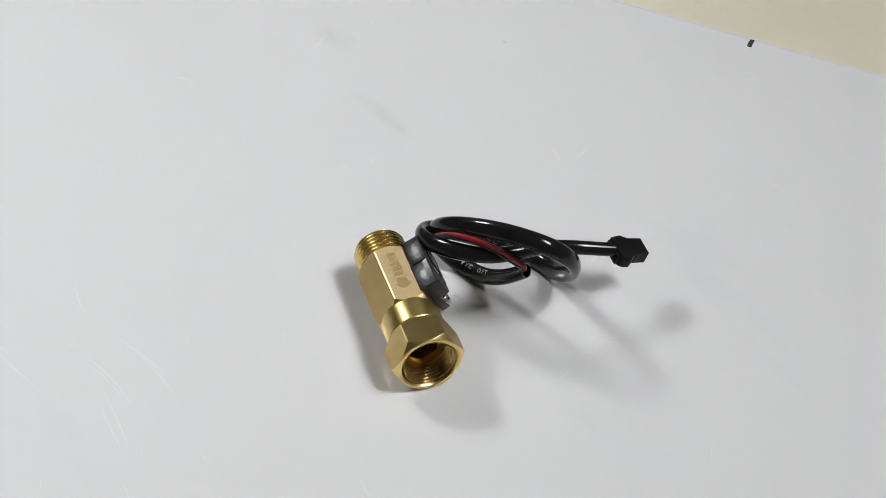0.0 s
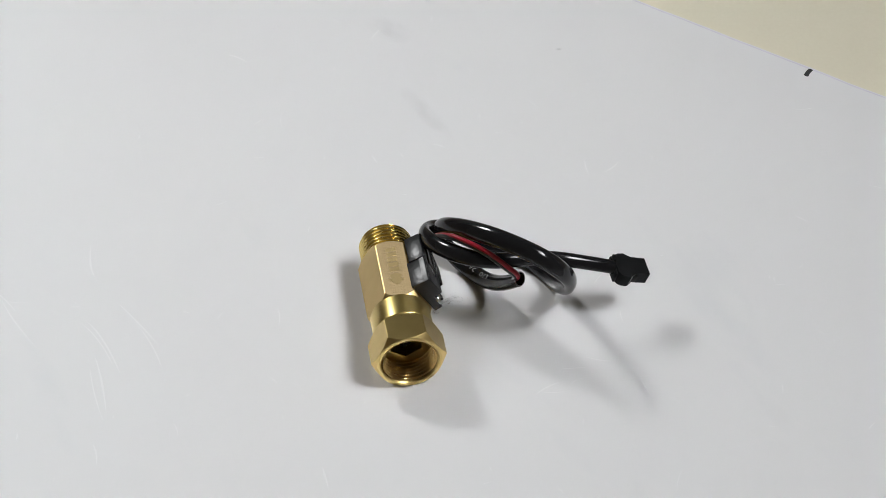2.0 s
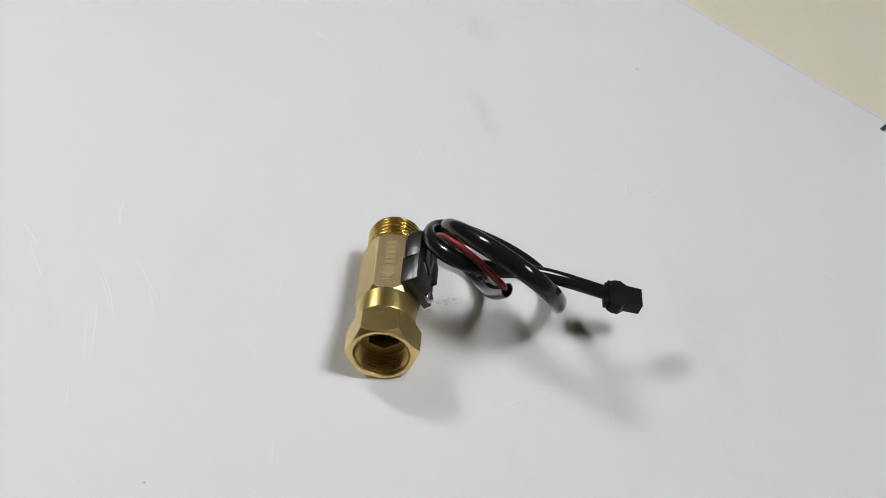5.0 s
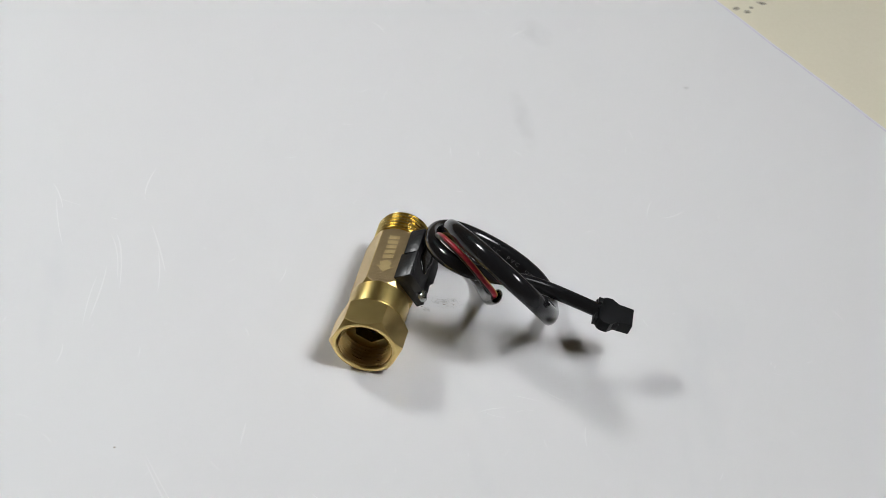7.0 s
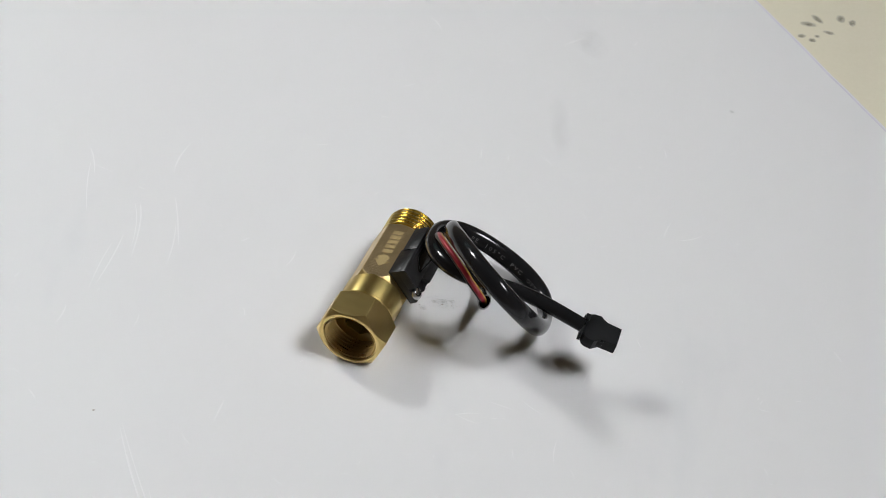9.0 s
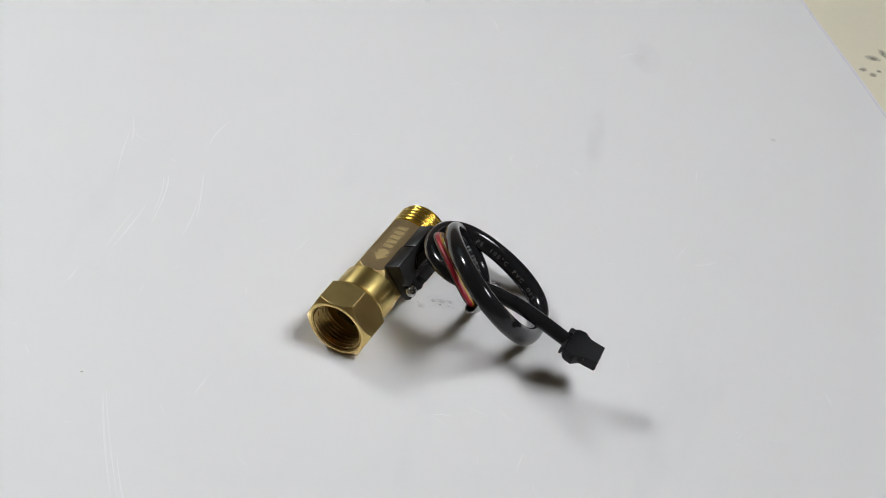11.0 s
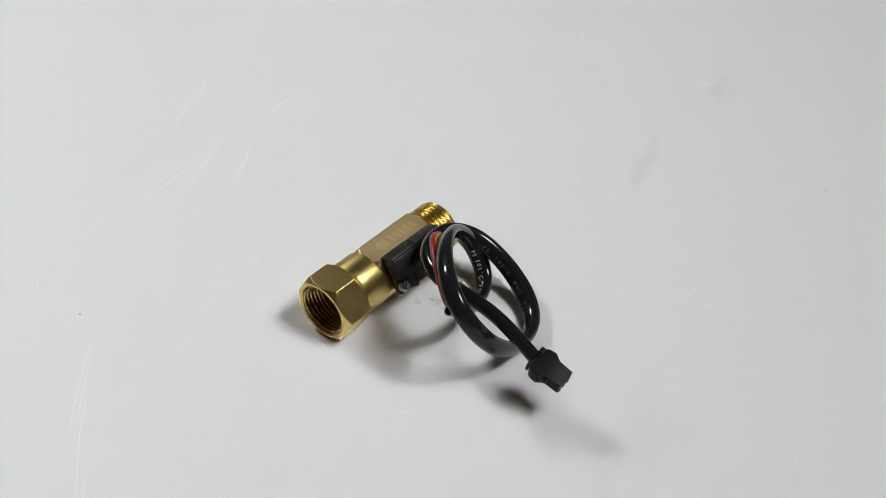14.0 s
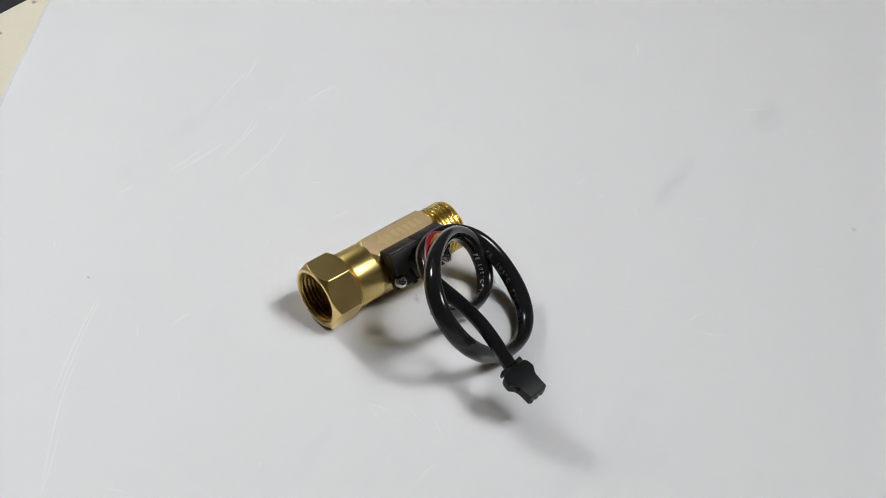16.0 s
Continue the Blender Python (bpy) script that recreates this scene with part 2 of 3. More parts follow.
def turntable():
    t = thing("turntable", 0, 0, -0.0018, "round cream laminate turntable with dark glue stains", "turntable")
    bm = bmesh.new()
    loft(bm, [[(x + 0.003, y + 0.006, h) for x, y, h in circle(r, 160, z)] for r, z in ((0.2835, -0.018), (0.286, -0.0165), (0.286, -0.0015), (0.2845, 0.0))], True, (True, True))
    part("top_board", bm, BEIGE, t)
    bm = bmesh.new()
    loft(bm, [circle(r, 64, z) for r, z in ((0.14, -0.0582), (0.14, -0.04), (0.11, -0.036), (0.11, -0.0178))], True, (True, True))
    part("base", bm, BLACKTABLE, t, "black turntable base")
    for x, y, rx, ry, turn in ((23.5, 240, 3.0, 1.5, 0.3), (26.0, 230, 1.6, 1.2, 0.8), (31, 230, 1.5, 1.2, 0), (39.5, 252.5, 2.0, 1.5, 2.0), (33.5, 252.5, 2.6, 1.6, 2.2),
                               (24.5, 246.0, 3.4, 1.2, 2.7), (34.5, 239.5, 2.2, 0.9, 0.2), (31.5, 234.0, 1.1, 0.8, 0.2), (-258, -97, 1.4, 1.0, 0.4), (-240, -117, 1.2, 0.8, 0.4)):
        bm = bmesh.new()
        blob(bm, 0, 0, rx * 1.25, ry * 1.35, 0, 0.0)
        ob = part("stain", bm, STAIN, t)
        ob.matrix_local = Matrix.Translation((x * MM, y * MM, 0.00001)) @ Matrix.Rotation(turn, 4, "Z")
    return t


EDGE = math.atan2(131, -236)      # direction of the sheet's long cut edges


def white_sheet():
    t = thing("white_sheet", 0, 0, 0, "glossy white acrylic sheet with fine scratches on the turntable", "sheet")
    d, n = Vector((math.cos(EDGE), math.sin(EDGE))), Vector((math.sin(EDGE), -math.cos(EDGE)))
    lo, hi, end = -0.2030, 0.2089, 0.300
    corners = [n * hi - d * end, n * hi + d * end, n * lo + d * end, n * lo - d * end]
    ring = []
    for a, b in zip(corners, corners[1:] + corners[:1]):
        ring += [a + (b - a) * i / 120 for i in range(120)]
    # slightly uneven hand-cut edge
    ring = [p * (1 + 0.0020 * noise.noise(Vector((p.x * 60, p.y * 60, 0)))) for p in ring]
    bm = bmesh.new()
    loft(bm, [[(p.x * s, p.y * s, z) for p in ring] for z, s in ((-0.0017, 1.0), (-0.0002, 1.0), (0.0, 0.9992))], True, (True, True))
    part("plate", bm, WHITE, t)
    # grey strip round the foot of the plate
    bm = bmesh.new()
    loft(bm, [[(p.x * s, p.y * s, z) for p in ring] for z, s in ((-0.0017, 1.0005), (-0.0017, 1.0030), (-0.0012, 1.0030), (-0.0012, 1.0005))], True)
    part("cut_edge", bm, SHEET_EDGE, t, "grey strip along the sheet edge")
    # thin greyish-lavender strip on top, along the plate's edge
    bm = bmesh.new()
    loft(bm, [[(p.x - q.x, p.y - q.y, z) for p, q in zip(ring, [p.normalized() * w for p in ring])] for z, w in ((0.00002, 0.0016), (0.00006, 0.0012), (-0.0001, 0.0))], True)
    part("edge_strip", bm, EDGE_STRIP, t, "greyish lavender edge strip")
    m = pose(0.1390, 0.1572, 0, 0, 0, 66)
    bm = bmesh.new()
    prism(bm, m @ Matrix.Scale(MM, 4), [(-2.9, -0.7), (-2.5, -1.15), (0.4, -1.0), (2.7, -1.2), (3.0, -0.5), (2.8, 0.9), (0.2, 1.1), (-2.6, 0.95)], 0, 0.08)
    part("marker_line", bm, INK_AND_RECESS, t, "short black marker line at the edge")
    for x, y, rx in ((-63.2, -120.6, 0.5), (3.2, -4.2, 0.42), (-3.7, -9.1, 0.3), (6.4, -2.6, 0.25)):
        bm = bmesh.new()
        blob(bm, x, y, rx, rx * 0.6, 0.7, 0.00001)
        part("speck", bm, GRIT, t)
    for x, y, rx, ry in ((30, 162.1, 1.6, 0.9), (2.2, -2.6, 2.6, 1.0), (5.0, -0.6, 2.0, 0.8), (0.0, -4.4, 2.2, 0.8), (-1.6, -9.6, 2.4, 1.2)):
        bm = bmesh.new()
        blob(bm, 0, 0, rx, ry, 0.5, 0.0, 20)
        part("fleck", bm, FLECK, t).location = (x * MM, y * MM, 0.00001)
    # scratches: shallow rounded ridges that only shine at a slant to the lamps
    lines = [((-140, 11), (-137, 0), (-132, -8)), ((-132, -31), (-123, -39), (-114, -51)), ((-165, -23), (-156, -34), (-144, -46)),
             ((-130, -30), (-121, -39), (-110, -55)), ((-122, -53), (-117, -65), (-110, -78)), ((-122, -47), (-116, -59), (-110, -74)),
             ((-110, -30), (-102, -40), (-96, -50)), ((-85, -76), (-83, -79), (-82, -82)), ((-172, -17), (-165.6, -21), (-158, -28)),
             ((-121, -19), (-111, -28), (-100, -39)), ((-52, -118), (-29, -133), (-2, -149)), ((-51, -120), (-30, -134.5), (-6, -149)),
             ((-103, -126), (-102, -124), (-97, -124)), ((-22, -135), (1, -148), (35, -162)), ((7, -148), (26, -157), (37, -163)), ((56, -26), (61, -27), (65, -27))]
    rnd = random.Random(4)
    for _ in range(110):
        r, a, b, ln = rnd.uniform(60, 190), rnd.uniform(0, 6.283), rnd.uniform(0, 6.283), rnd.choice((0.5, 0.8, 1.2, 1.6, 2.2, 3, 5))
        x, y, c = r * math.cos(a), r * math.sin(a), rnd.uniform(-0.2, 0.2)
        d = Vector((math.cos(b), math.sin(b))) * ln
        o = Vector((-d.y, d.x)) * c
        lines.append(((x - d.x, y - d.y), (x + o.x, y + o.y), (x + d.x, y + d.y)))
    bm = bmesh.new()
    for a, b, c in lines:
        wide = rnd.uniform(0.22, 0.36) if abs(a[0] - c[0]) + abs(a[1] - c[1]) > 12 else rnd.uniform(0.10, 0.26)
        rings = []
        for i in range(13):
            k = i / 12
            p = Vector(a) * (1 - k) * (1 - 2 * k) + Vector(b) * 4 * k * (1 - k) + Vector(c) * k * (2 * k - 1)
            d = (Vector(a) * (4 * k - 3) + Vector(b) * (4 - 8 * k) + Vector(c) * (4 * k - 1)).normalized()
            o, taper = Vector((-d.y, d.x)), max(0.03, math.sin(math.pi * k) ** 0.6)
            w = wide * taper * (1 + 0.5 * noise.noise(Vector((p.x, p.y, 5))))
            rings.append([((p.x + o.x * w * e) * MM, (p.y + o.y * w * e) * MM, (0.17 * w * h + 0.004) * MM) for e, h in ((-1, 0), (-0.6, 0.5), (-0.2, 0.92), (0.2, 0.92), (0.6, 0.5), (1, 0))])
        loft(bm, rings, False)
    tagged(part("fine_scratching", bm, SCRATCH, t, sharp=80), kind="stuff")
    # dull wiped smears
    for x, y, rx, ry, turn in ((-22, 110, 24, 5, -0.9), (-46, 168, 14, 8, -0.6), (3, -3.0, 9, 4.2, 0.4)):
        bm = bmesh.new()
        blob(bm, 0, 0, rx, ry, 0, 0.0, 40, 0.0)
        ob = part("smear", bm, SMEAR, t)
        ob.matrix_local = Matrix.Translation((x * MM, y * MM, 0.000012)) @ Matrix.Rotation(turn, 4, "Z")
    return t


# ---- flow sensor ----
# body frame: x along the bore to the threaded end, y towards the sensor housing, z up; millimetres
LAT, AXZ, DIP = -18.69, 12.05, radians(-0.47)
AXIS = Vector((-math.sin(AX) * math.cos(DIP), math.cos(AX) * math.cos(DIP), math.sin(DIP)))
SIDE = Vector((math.cos(AX), math.sin(AX), 0))
CENTRE = SIDE * LAT * MM
BODY = Matrix.Translation((CENTRE.x, CENTRE.y, AXZ * MM)) @ Matrix((AXIS, SIDE, SIDE.cross(AXIS))).transposed().to_4x4() @ Matrix.Scale(MM, 4)


def hex_radius(a, apothem):
    b = (a + math.pi / 6) % (math.pi / 3) - math.pi / 6
    return apothem / math.cos(b)


def ring_at(m, x, radius, n=480):
    """A ring round the bore at x; radius is a number or a function of the angle from the y axis."""
    out = []
    for i in range(n):
        a = 2 * math.pi * i / n
        r = radius(a) if callable(radius) else radius
        out.append(m @ Vector((x, r * math.cos(a), r * math.sin(a))))
    return out


def thread(m, x0, x1, r0, depth, pitch, n=96, per=8, fade=0.6):
    """Rings of a helical screw thread from x0 to x1."""
    rings = []
    steps = int((x1 - x0) / pitch * per)
    for k in range(steps + 1):
        x = x0 + (x1 - x0) * k / steps
        ease = min(1.0, (x - x0) / fade / pitch, (x1 - x) / fade / pitch)
        out = []
        for i in range(n):
            a = 2 * math.pi * i / n
            w = (x / pitch - i / n) % 1.0
            tri = min(1.0, max(0.0, (1 - abs(2 * w - 1)) * 1.5 - 0.2))
            r = r0 - depth * (1 - tri) * max(0.0, ease) - depth * 0.6 * (1 - max(0.0, ease))
            out.append(m @ Vector((x, r * math.cos(a), r * math.sin(a))))
        rings.append(out)
    return rings


HEX = [(-5.0, 10.9), (5.7, 10.6), (11.9, 0.3), (5.6, -10.8), (-5.2, -10.9), (-11.9, -0.2)]  # body section (y, z)


def section_radius(a):
    d = Vector((math.cos(a), math.sin(a)))
    best = 99.0
    for (y0, z0), (y1, z1) in zip(HEX, HEX[1:] + HEX[:1]):
        nrm = Vector((z1 - z0, y0 - y1)).normalized()
        off = nrm.dot(Vector((y0, z0)))
        if off < 0:
            nrm, off = -nrm, -off
        k = nrm.dot(d)
        if k > 1e-6:
            best = min(best, off / k)
    return best


def tube(bm, points, radius, n=12, flat=1.0, up=(0, 0, 1), caps=(True, True), per=8):
    """A rounded tube through points (metres) on a smooth curve; flat squeezes it across up."""
    rings = []
    for p, t, r in curve_samples(points, radius, per):
        u = (Vector(up) - t * t.dot(Vector(up))).normalized()
        v = t.cross(u)
        rings.append([p + u * r * math.cos(2 * math.pi * i / n) + v * r * flat * math.sin(2 * math.pi * i / n) for i in range(n)])
    loft(bm, rings, True, caps)


def curve_samples(points, radius, per=8):
    ps = [Vector(p) for p in points]
    ps = [2 * ps[0] - ps[1]] + ps + [2 * ps[-1] - ps[-2]]
    out = []
    for k in range(1, len(ps) - 2):
        a, b, c, d = ps[k - 1:k + 3]
        for i in range(per + (k == len(ps) - 3)):
            s = i / per
            p = 0.5 * (2 * b + (c - a) * s + (2 * a - 5 * b + 4 * c - d) * s * s + (3 * b - a - 3 * c + d) * s ** 3)
            t = 0.5 * ((c - a) + 2 * (2 * a - 5 * b + 4 * c - d) * s + 3 * (3 * b - a - 3 * c + d) * s * s)
            out.append((p, t.normalized(), radius))
    return out


def bspline(ctl, steps):
    """Points of a clamped uniform cubic B-spline, in metres from millimetres."""
    k = len(ctl)
    knots = [0.0] * 3 + [i / (k - 3) for i in range(k - 2)] + [1.0] * 3
    out = []
    for s in range(steps + 1):
        x = min(s / steps, 1 - 1e-9)
        j = max(i for i in range(3, k) if knots[i] <= x)
        d = [Vector(ctl[j - 3 + i]) for i in range(4)]
        for r in range(1, 4):
            for i in range(3, r - 1, -1):
                den = knots[i + 1 + j - r] - knots[i + j - 3]
                al = (x - knots[i + j - 3]) / den if den else 0.0
                d[i] = d[i - 1] * (1 - al) + d[i] * al
        out.append(d[3] * MM)
    return out


CABLE = [(30.7, -14.5, 25.3), (22.3, -3.2, 10.1), (13.8, 7.8, 2.5), (5.8, 15.8, 2.5), (-1.2, 18.0, 8.7), (-4.3, 13.9, 20.1), (0.0, 4.8, 31.1),
         (12.3, -5.8, 39.5), (27.8, -15.4, 43.1), (41.3, -19.2, 39.5), (48.8, -15.4, 29.1), (48.7, -6.0, 15.5), (42.9, 6.2, 4.3), (35.4, 18.5, 2.5),
         (22.7, 24.3, 4.6), (7.9, 24.0, 10.2), (-3.5, 19.8, 16.4), (-8.3, 11.7, 21.6), (-6.6, 2.6, 26.4), (0.2, -6.3, 30.0), (10.0, -12.2, 31.6),
         (21.1, -13.2, 31.3), (31.7, -8.8, 30.3), (41.8, -3.8, 27.5), (52.1, -1.3, 23.8), (64.2, -0.7, 22.0)]

THICK = [(0, 2.8), (0.06, 3.4), (0.2, 3.45), (0.3, 3.5), (0.42, 3.6), (0.5, 3.5), (0.62, 3.6), (0.72, 3.3), (0.85, 3.0), (0.93, 2.7), (1, 2.6)]  # half width along the sleeve


def sleeve_frames(steps=300):
    """Places along the sleeve: point, direction, wide way, thin way and half width."""
    pts = bspline(CABLE, steps)
    out = []
    for k, p in enumerate(pts):
        t = (pts[min(k + 1, steps)] - pts[max(k - 1, 0)]).normalized()
        w = Vector((0.1, 0.72, 0.6))
        u = (w - t * t.dot(w)).normalized()
        x = k / steps
        r = next(a[1] + (b[1] - a[1]) * (x - a[0]) / (b[0] - a[0]) for a, b in zip(THICK, THICK[1:]) if x <= b[0] + 1e-9)
        r *= 1 + 0.05 * noise.noise(Vector((x * 25, 0.3, 0)))
        out.append((p, t, u, t.cross(u), r * MM))
    return out


FLAT = 0.69


def sleeve_skin(bm, frames, grow=1.0, n=20, caps=(False, True)):
    rings = []
    for p, t, u, v, r in frames:
        rings.append([p + u * r * grow * math.cos(a) + v * r * grow * FLAT * math.sin(a) for a in [2 * math.pi * i / n for i in range(n)]])
    loft(bm, rings, True, caps)


def letters(text, size):
    """Flat letter outlines of the built-in font as vertices and faces; the width grows with x."""
    curve = bpy.data.curves.new("letters", "FONT")
    curve.body, curve.size, curve.resolution_u, curve.space_character = text, size, 2, 1.45
    ob = bpy.data.objects.new("letters", curve)
    scene.collection.objects.link(ob)
    deps = bpy.context.evaluated_depsgraph_get()
    me = ob.evaluated_get(deps).to_mesh()
    vs, fs = [v.co.copy() for v in me.vertices], [tuple(f.vertices) for f in me.polygons]
    ob.evaluated_get(deps).to_mesh_clear()
    bpy.data.objects.remove(ob)
    bpy.data.curves.remove(curve)
    return vs, fs


def print_on(frames, text, start, parent, face, size, ink):
    """White print wrapped on the sleeve, running towards its mouth from the fraction start."""
    vs, fs = letters(text, size * MM)
    steps = len(frames) - 1
    k, run, table_ = int(start * steps), 0.0, []
    while k > 0:
        table_.append((run, k))
        run += (frames[k][0] - frames[k - 1][0]).length
        k -= 1
    made = []
    for co in vs:
        a = next(i for i in range(len(table_) - 1) if table_[i + 1][0] >= co.x or i == len(table_) - 2)
        f = (co.x - table_[a][0]) / max(1e-9, table_[a + 1][0] - table_[a][0])
        p0, t, u, v, r = frames[table_[a][1]]
        p = p0.lerp(frames[table_[a + 1][1]][0], f)
        out = (face - t * t.dot(face)).normalized()
        side = out.cross(-t)
        ang = (co.y - 1.0 * MM) / (r * 0.9)
        way = out * math.cos(ang) + side * math.sin(ang)
        cu, cv = way.dot(u), way.dot(v) / FLAT
        made.append(p + way * (r / math.hypot(cu, cv) * 1.02 + 0.00006))
    bm = bmesh.new()
    bv = [bm.verts.new(p) for p in made]
    for f in fs:
        bm.faces.new([bv[i] for i in f])
    part("print", bm, ink, parent, "white printed lettering", sharp=80)


def flow_sensor():
    t = thing("flow_sensor", 0, 0, 0, "brass water flow sensor with black housing and looped black cable", "flow sensor")

    # union nut: wrench flats with turned chamfers, threaded mouth
    nut, ap = [], 11.86
    m = BODY @ Matrix.Rotation(radians(2.0), 4, "X")
    front = [(-44.93, 11.2), (-44.85, 11.5)] + [(-44.75 + 2.1 * k / 14, 11.7 + 2.1 * k / 14) for k in range(15)]
    back = [(-33.9 + 1.9 * k / 14, 13.8 - 2.0 * k / 14) for k in range(15)] + [(-31.85, 11.5), (-31.81, 11.0)]
    for x, cone in front + [(-40.0, 14.2), (-36.0, 14.2)] + back:
        nut.append(ring_at(m, x, lambda a, c=cone: min(hex_radius(a + math.pi / 6, ap), c, 13.6)))
    bm = bmesh.new()
    loft(bm, [ring_at(m, -31.81, 9.0)] + nut[::-1] + [ring_at(m, x, r) for x, r in ((-44.97, 10.85), (-44.85, 10.5), (-44.3, 10.1))])
    union = part("union_nut", bm, BRASS_NUT, t, "hexagonal brass union nut", sharp=14)
    bm = bmesh.new()
    loft(bm, thread(BODY, -44.4, -34.9, 10.35, 1.1, 1.6, fade=0.3))
    part("inner_thread", bm, BRASS_INNER, union, sharp=40)

    # collar, body bar, threaded end
    bm = bmesh.new()
    loft(bm, [ring_at(BODY, x, r) for x, r in ((-35.2, 9.9), (-35.2, 10.3), (-32.0, 10.3), (-31.6, 9.7), (-31.2, 9.7), (-30.9, 10.7), (-30.5, 11.0), (-21.2, 11.0), (-20.2, 10.6))])
    loft(bm, [ring_at(BODY, -35.2, 9.9), ring_at(BODY, -35.2, lambda a: hex_radius(a, 5.6)), ring_at(BODY, -30.0, lambda a: hex_radius(a, 5.6))])
    part("collar", bm, BRASS_COLLAR, t, "smooth turned brass collar")
    bm = bmesh.new()
    rings = []
    front = [(-22.0, 10.4)] + [(-21.6 + 2.6 * k / 14, 10.7 + 1.4 * k / 14) for k in range(15)]
    back = [(6.6 + 2.2 * k / 14, 12.1 - 1.6 * k / 14) for k in range(15)] + [(9.0, 9.0)]
    for x, cone in front + [(-12, 13.6), (-4, 13.6), (3, 13.6)] + back:
        rings.append(ring_at(BODY, x, lambda a, c=cone: min(section_radius(a), c, 11.88)))
    loft(bm, rings)
    bar = part("hex_body", bm, BRASS_MILLED, t, "milled brass bar body with a brushed upper flat", sharp=16).data
    bar.materials.append(BRASS_SIDE)
    for f in bar.polygons:
        f.material_index = 0 if abs(f.normal.z) > 0.96 else 1
    bm = bmesh.new()
    rings = [ring_at(BODY, 8.8, 9.2, 96)] + thread(BODY, 9.0, 19.6, 10.15, 1.15, 1.81, per=14, fade=0.35)
    rings += [ring_at(BODY, x, r, 96) for x, r in ((19.9, 9.3), (20.1, 8.9), (20.1, 7.6), (2.0, 7.6))]
    loft(bm, rings)
    part("male_thread", bm, BRASS_PIPE, t, "brass pipe thread", sharp=40)
    bm = bmesh.new()
    loft(bm, [ring_at(BODY, -30.2, 8.0, 48), ring_at(BODY, -29.0, 8.0, 48)], True, (True, True))
    for i in range(6):
        a = i * math.pi / 3
        block(bm, BODY @ Matrix.Rotation(a, 4, "X"), -31.5, -30.0, -0.4, 0.4, 1.2, 5.2, 0)
    block(bm, BODY, -33.0, -30.0, -1.4, 1.4, -1.4, 1.4, 0.3)
    part("turbine", bm, HOLLOW, t, "dark turbine deep inside the bore")

    # etched flow arrow and plain marks where the maker's name stands
    top = BODY @ Matrix.Translation((0, 0.2, 10.76))
    tilt = Matrix.Rotation(radians(-1.6), 4, "X")
    bm = bmesh.new()
    prism(bm, top @ tilt, [(-15.6, 0.0), (-12.4, 3.2), (-12.4, 1.5), (-10.4, 2.4), (-9.2, 0.0), (-10.4, -2.4), (-12.4, -1.5), (-12.4, -3.2)][::-1], -0.02, 0.05)
    part("etched_arrow", bm, BRASS_MARK, t, "etched flow arrow")
    for k in range(5):
        x = -8.4 + k * 2.7
        bm = bmesh.new()
        prism(bm, top @ tilt, [(x, -1.9), (x + 1.9, -1.9), (x + 2.4, 1.9), (x + 0.5, 1.9)], -0.02, 0.05)
        part("etched_bar", bm, BRASS_MARK, t)

    # sensor housing on the upper side flat: x along the bore, y down the flat, z outwards
    (y0, z0), (y1, z1) = HEX[1], HEX[2]
    down = Vector((0, y1 - y0, z1 - z0)).normalized()
    outw = Vector((0, -down.z, down.y))
    m = BODY @ Matrix.Translation((0, y0, z0)) @ Matrix(((1, 0, 0), down, outw)).transposed().to_4x4()
    bm = bmesh.new()
    block(bm, m, -18.6, 7.2, 0.3, 14.6, 0.05, 3.3, 0.3)
    block(bm, m, -18.5, 6.8, -0.3, 8.6, 0.3, 6.5, 0.3)
    lip = m @ Matrix.Translation((0, -0.7, 3.2)) @ Matrix.Rotation(radians(-7), 4, "X")
    block(bm, lip, -18.4, -5.4, 0.25, 2.4, -3.6, 3.6, 0.25)
    block(bm, lip, -5.8, 6.8, -0.2, 2.4, -2.4, 3.6, 0.25)
    block(bm, m, -18.45, 6.8, 0.6, 8.6, 6.2, 6.9, 0.3)
    prism(bm, m, [(-11.4, 8.0), (6.2, 8.0), (6.2, 10.0), (-1.0, 13.4), (-9.4, 13.4)][::-1], 3.0, 6.0, 0.0004)
    block(bm, m, -10.6, -8.8, 13.6, 15.8, 0.6, 2.2, 0.2)
    house = part("sensor_housing", bm, HOUSING, t, "black plastic sensor housing, screwed to the flat", sharp=30)
    bm = bmesh.new()
    rings = []
    for k, (h, s) in enumerate(((0, 1.0), (0.35, 0.98), (0.6, 0.8), (0.7, 0.4))):
        rings.append([m @ Vector((-3.4 + 8.6 * s * math.cos(a) * (1 + 0.12 * math.sin(3 * a)), 4.9 + 3.3 * s * math.sin(a) * (1 + 0.10 * math.sin(5 * a)), 6.8 + h)) for a in [2 * math.pi * i / 28 for i in range(28)]])
    loft(bm, rings, True, (False, True))
    part("potting", bm, GLUE, house, "glossy black potting glue", sharp=80)
    for x in (-16.3, 5.0):
        bm = bmesh.new()
        mm = m @ Matrix.Translation((x, 12.0, 3.2))
        rings = [[mm @ Vector((r * math.cos(a), r * math.sin(a), h)) for a in [2 * math.pi * i / 32 for i in range(32)]] for h, r in ((0, 2.5), (0.6, 2.5), (1.2, 2.1), (1.6, 1.3))]
        loft(bm, rings, True, (False, True))
        s = part("screw", bm, STEEL, house, "domed zinc cross-head screw", sharp=50)
        # slot isn't cut: its shade is two black bars on the dome
        bm = bmesh.new()
        block(bm, mm @ Matrix.Rotation(0.5, 4, "Z"), -1.3, 1.3, -0.24, 0.24, 1.4, 1.64, 0)
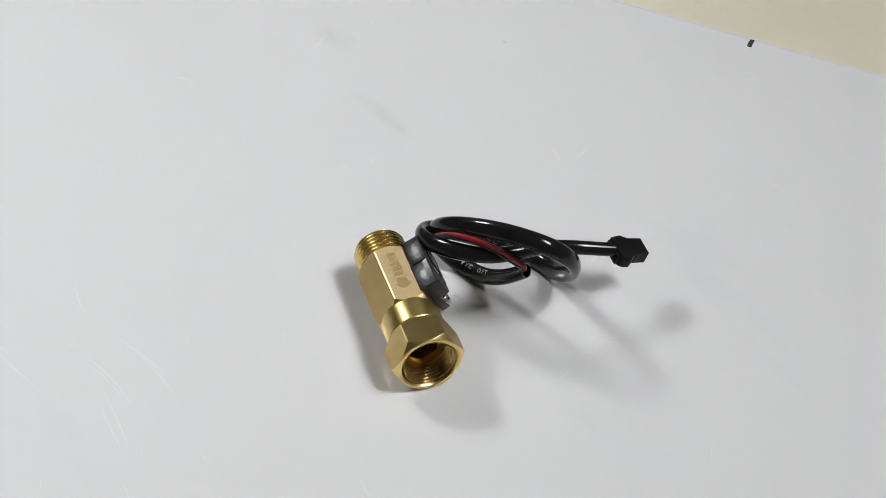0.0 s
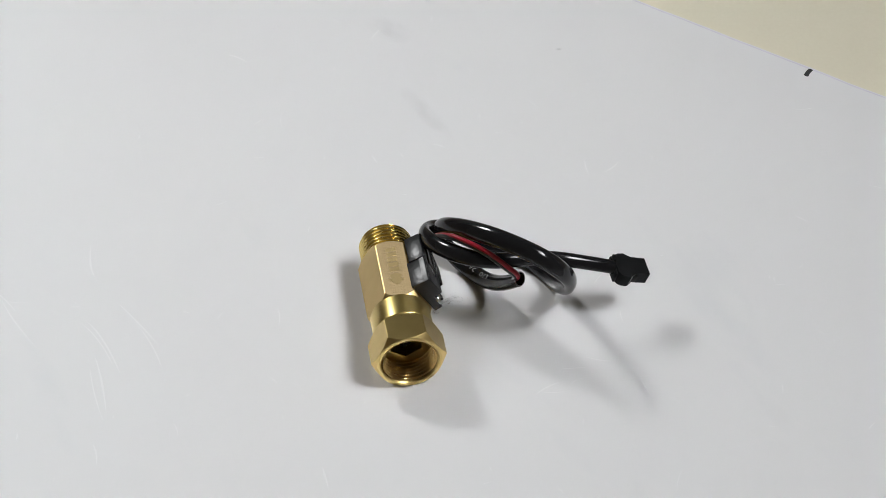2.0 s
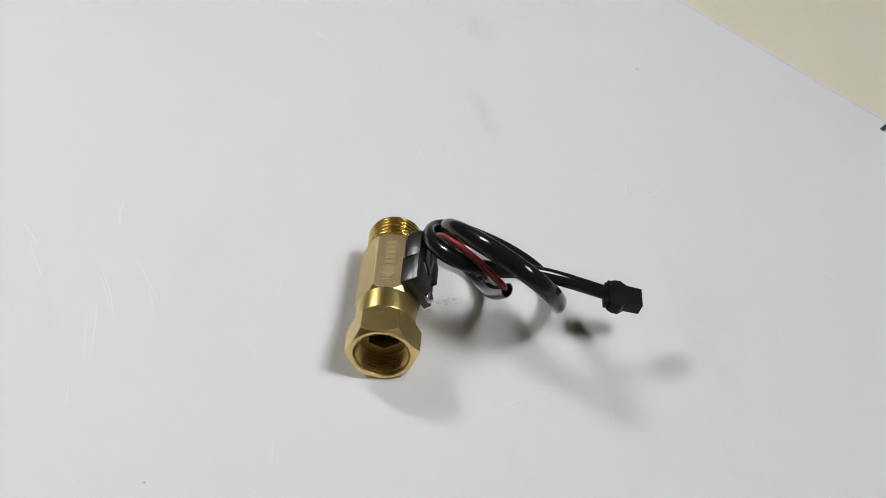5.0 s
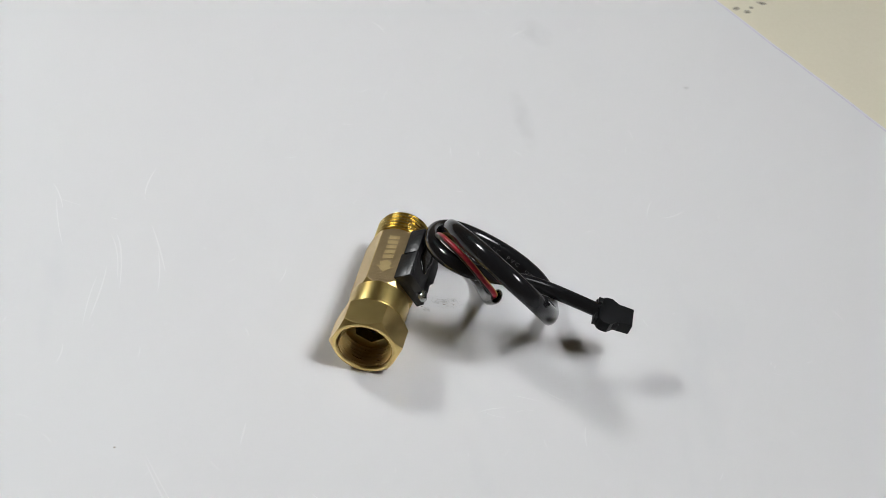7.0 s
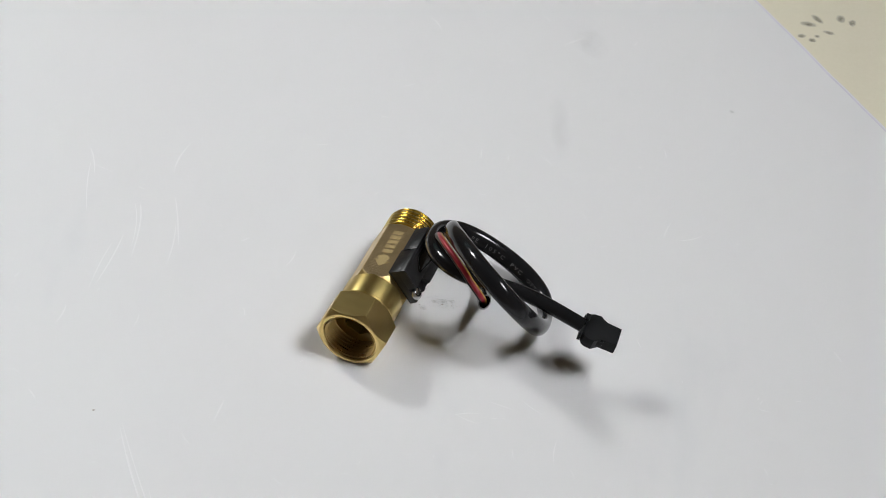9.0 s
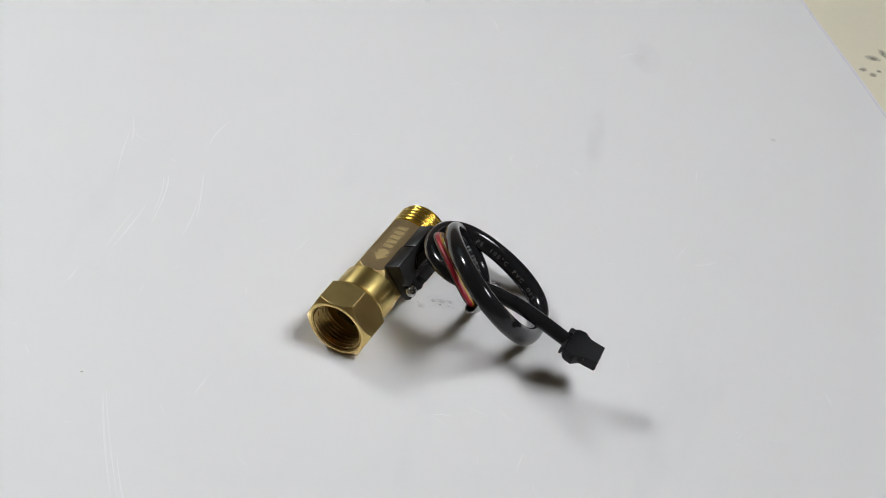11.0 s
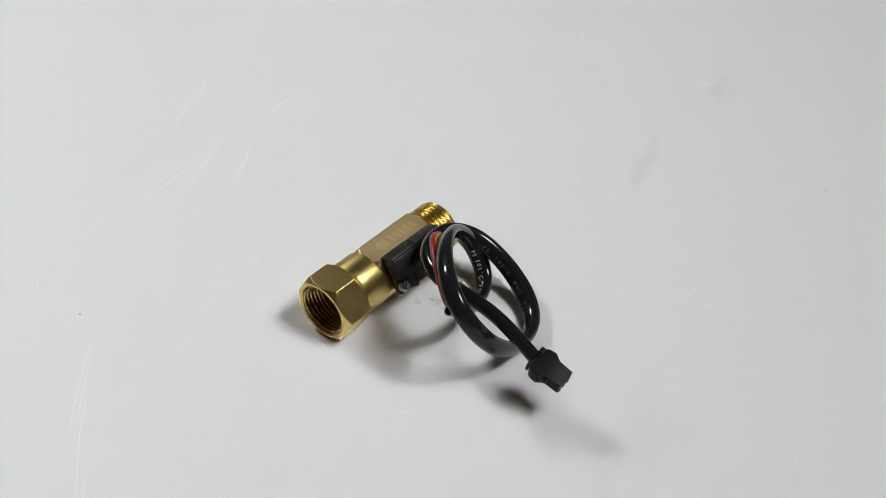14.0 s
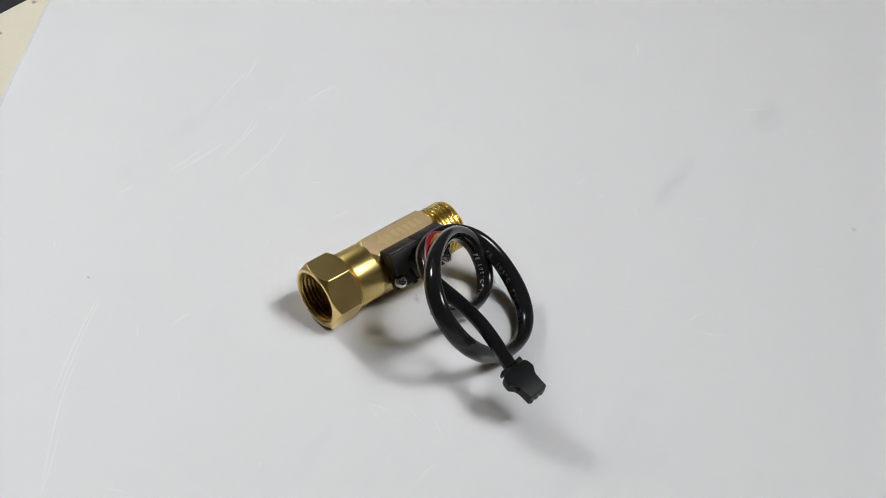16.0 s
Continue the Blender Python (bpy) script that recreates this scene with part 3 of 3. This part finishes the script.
        block(bm, mm @ Matrix.Rotation(0.5, 4, "Z"), -0.24, 0.24, -1.3, 1.3, 1.4, 1.66, 0)
        part("cross_slot", bm, INK_AND_RECESS, s)

    # cable sleeve: a soft flattened tube
    frames = sleeve_frames()
    bm = bmesh.new()
    sleeve_skin(bm, frames)
    sleeve = part("cable_sleeve", bm, SLEEVE, t, "glossy black PVC cable sleeve tied in a loop", sharp=80)
    bm = bmesh.new()
    sleeve_skin(bm, [frames[0]] + frames[:12], 0.84)
    part("sleeve_mouth", bm, SLEEVE, sleeve)
    face = Vector((0.25, -0.8, 0.5))
    print_on(frames, "PE  105\u00b0C  PVC  OFT", 0.647, sleeve, face, 2.7, PRINT_DIM)
    print_on(frames, "PE 105\u00b0C  PVC  OFT", 0.158, sleeve, Vector((0.35, -0.62, 0.7)), 2.8, PRINT)
    bm = bmesh.new()
    rings = []
    for grow, k in ((0.86, 0), (0.93, -0.1), (1.0, 0), (1.02, 0.5)):
        p, d, u, v, r = frames[0]
        rings.append([p + d * k * MM + u * r * grow * math.cos(a) + v * r * grow * FLAT * math.sin(a) for a in [2 * math.pi * i / 24 for i in range(24)]])
    loft(bm, rings)
    part("sleeve_rim", bm, RIM, sleeve, "greyish cut rim of the sleeve", sharp=80)
    pts = [f[0] for f in frames]

    # three wires from the housing into the sleeve's mouth
    start = m @ Vector((2.0, 6.0, 6.0))
    mouth = pts[4]
    for name, mat, dx, label in (("wire", RED, Vector((0.06, -0.6, 0.5)), "red insulated wire"), ("wire", YELLOW, Vector((-0.3, 0.75, -0.85)), "yellow insulated wire"), ("wire", BLACKWIRE, Vector((-1.0, -0.33, -0.35)), "black insulated wire")):
        o = dx * MM
        path = [start + o * 0.5, start + o + Vector((1.5, 3, 5)) * MM, Vector((3.0, -4.0, 34.2)) * MM + o, Vector((9.8, -8.6, 36.4)) * MM + o,
                Vector((18.6, -12.6, 35.4)) * MM + o, Vector((25.8, -14.6, 31.2)) * MM + o, Vector((29.9, -14.4, 26.2)) * MM + o * 0.8, mouth + o * 0.5]
        bm = bmesh.new()
        tube(bm, path, 0.92 * MM, 10, 1.0, (0.3, 0.8, 0.2))
        part(name, bm, mat, t, label, sharp=80)

    # plug
    fwd = Vector((0.885, 0.36, -0.29)).normalized()
    wide = Vector((-0.36, 0.92, 0.14))
    wide = (wide - fwd * fwd.dot(wide)).normalized()
    m = Matrix.Translation(Vector(PLUG) * MM) @ Matrix((fwd, wide, fwd.cross(wide))).transposed().to_4x4() @ Matrix.Scale(MM, 4)
    bm = bmesh.new()
    prism(bm, m, [(0.9, -3.6), (1.8, -5.0), (3.0, -5.6), (5.4, -5.8), (7.8, -3.8), (13.6, -3.8), (13.6, 3.8), (7.8, 3.8), (5.4, 5.8), (3.0, 5.6), (1.8, 5.0), (0.9, 3.6)][::-1], -2.6, 2.6, 0.00025)
    plug = part("plug", bm, CONNECTOR, t, "black three-pin wire plug", sharp=30)
    bm = bmesh.new()
    block(bm, m, -0.3, 0.7, -4.4, 4.4, -2.1, 2.1, 0.2)
    block(bm, m, 0.4, 1.4, -3.6, 3.6, -1.8, 1.8, 0)
    part("rear_flange", bm, CONNECTOR, plug)
    bm = bmesh.new()
    block(bm, m, 0.0, 1.6, 1.6, 4.0, 2.2, 3.8, 0.25)
    part("latch", bm, CONNECTOR, plug)
    bm = bmesh.new()
    block(bm, m, 5.6, 8.8, -4.7, -3.6, -1.4, 1.8, 0.25)
    part("side_rib", bm, CONNECTOR, plug)
    for k in (-1, 0, 1):
        bm = bmesh.new()
        block(bm, m, 10.4, 13.9, k * 2.4 - 0.55, k * 2.4 + 0.55, -3.1, -2.3, 0.15)
        part("key_rib", bm, CONNECTOR, plug)
    # sockets aren't hollow: black blocks paint their dark openings
    for k in (-1, 0, 1):
        bm = bmesh.new()
        block(bm, m, 12.8, 13.68, k * 2.3 - 0.75, k * 2.3 + 0.75, -1.6, 0.9, 0)
        part("pin_socket", bm, INK_AND_RECESS, plug)
    return t


PLUG = (63.0, -0.5, 20.8)

room()
table()
TURNING = [turntable(), white_sheet(), flow_sensor()]


# ---- what turns ----
def motions():
    for ob in TURNING:
        home = ob.location.copy()
        rows = []
        for k in range(17):
            turn = Matrix.Rotation(radians(RATE * k), 4, "Z")
            rows.append((float(k), turn @ Matrix.Translation(home)))
        walk(ob, rows)


motions()
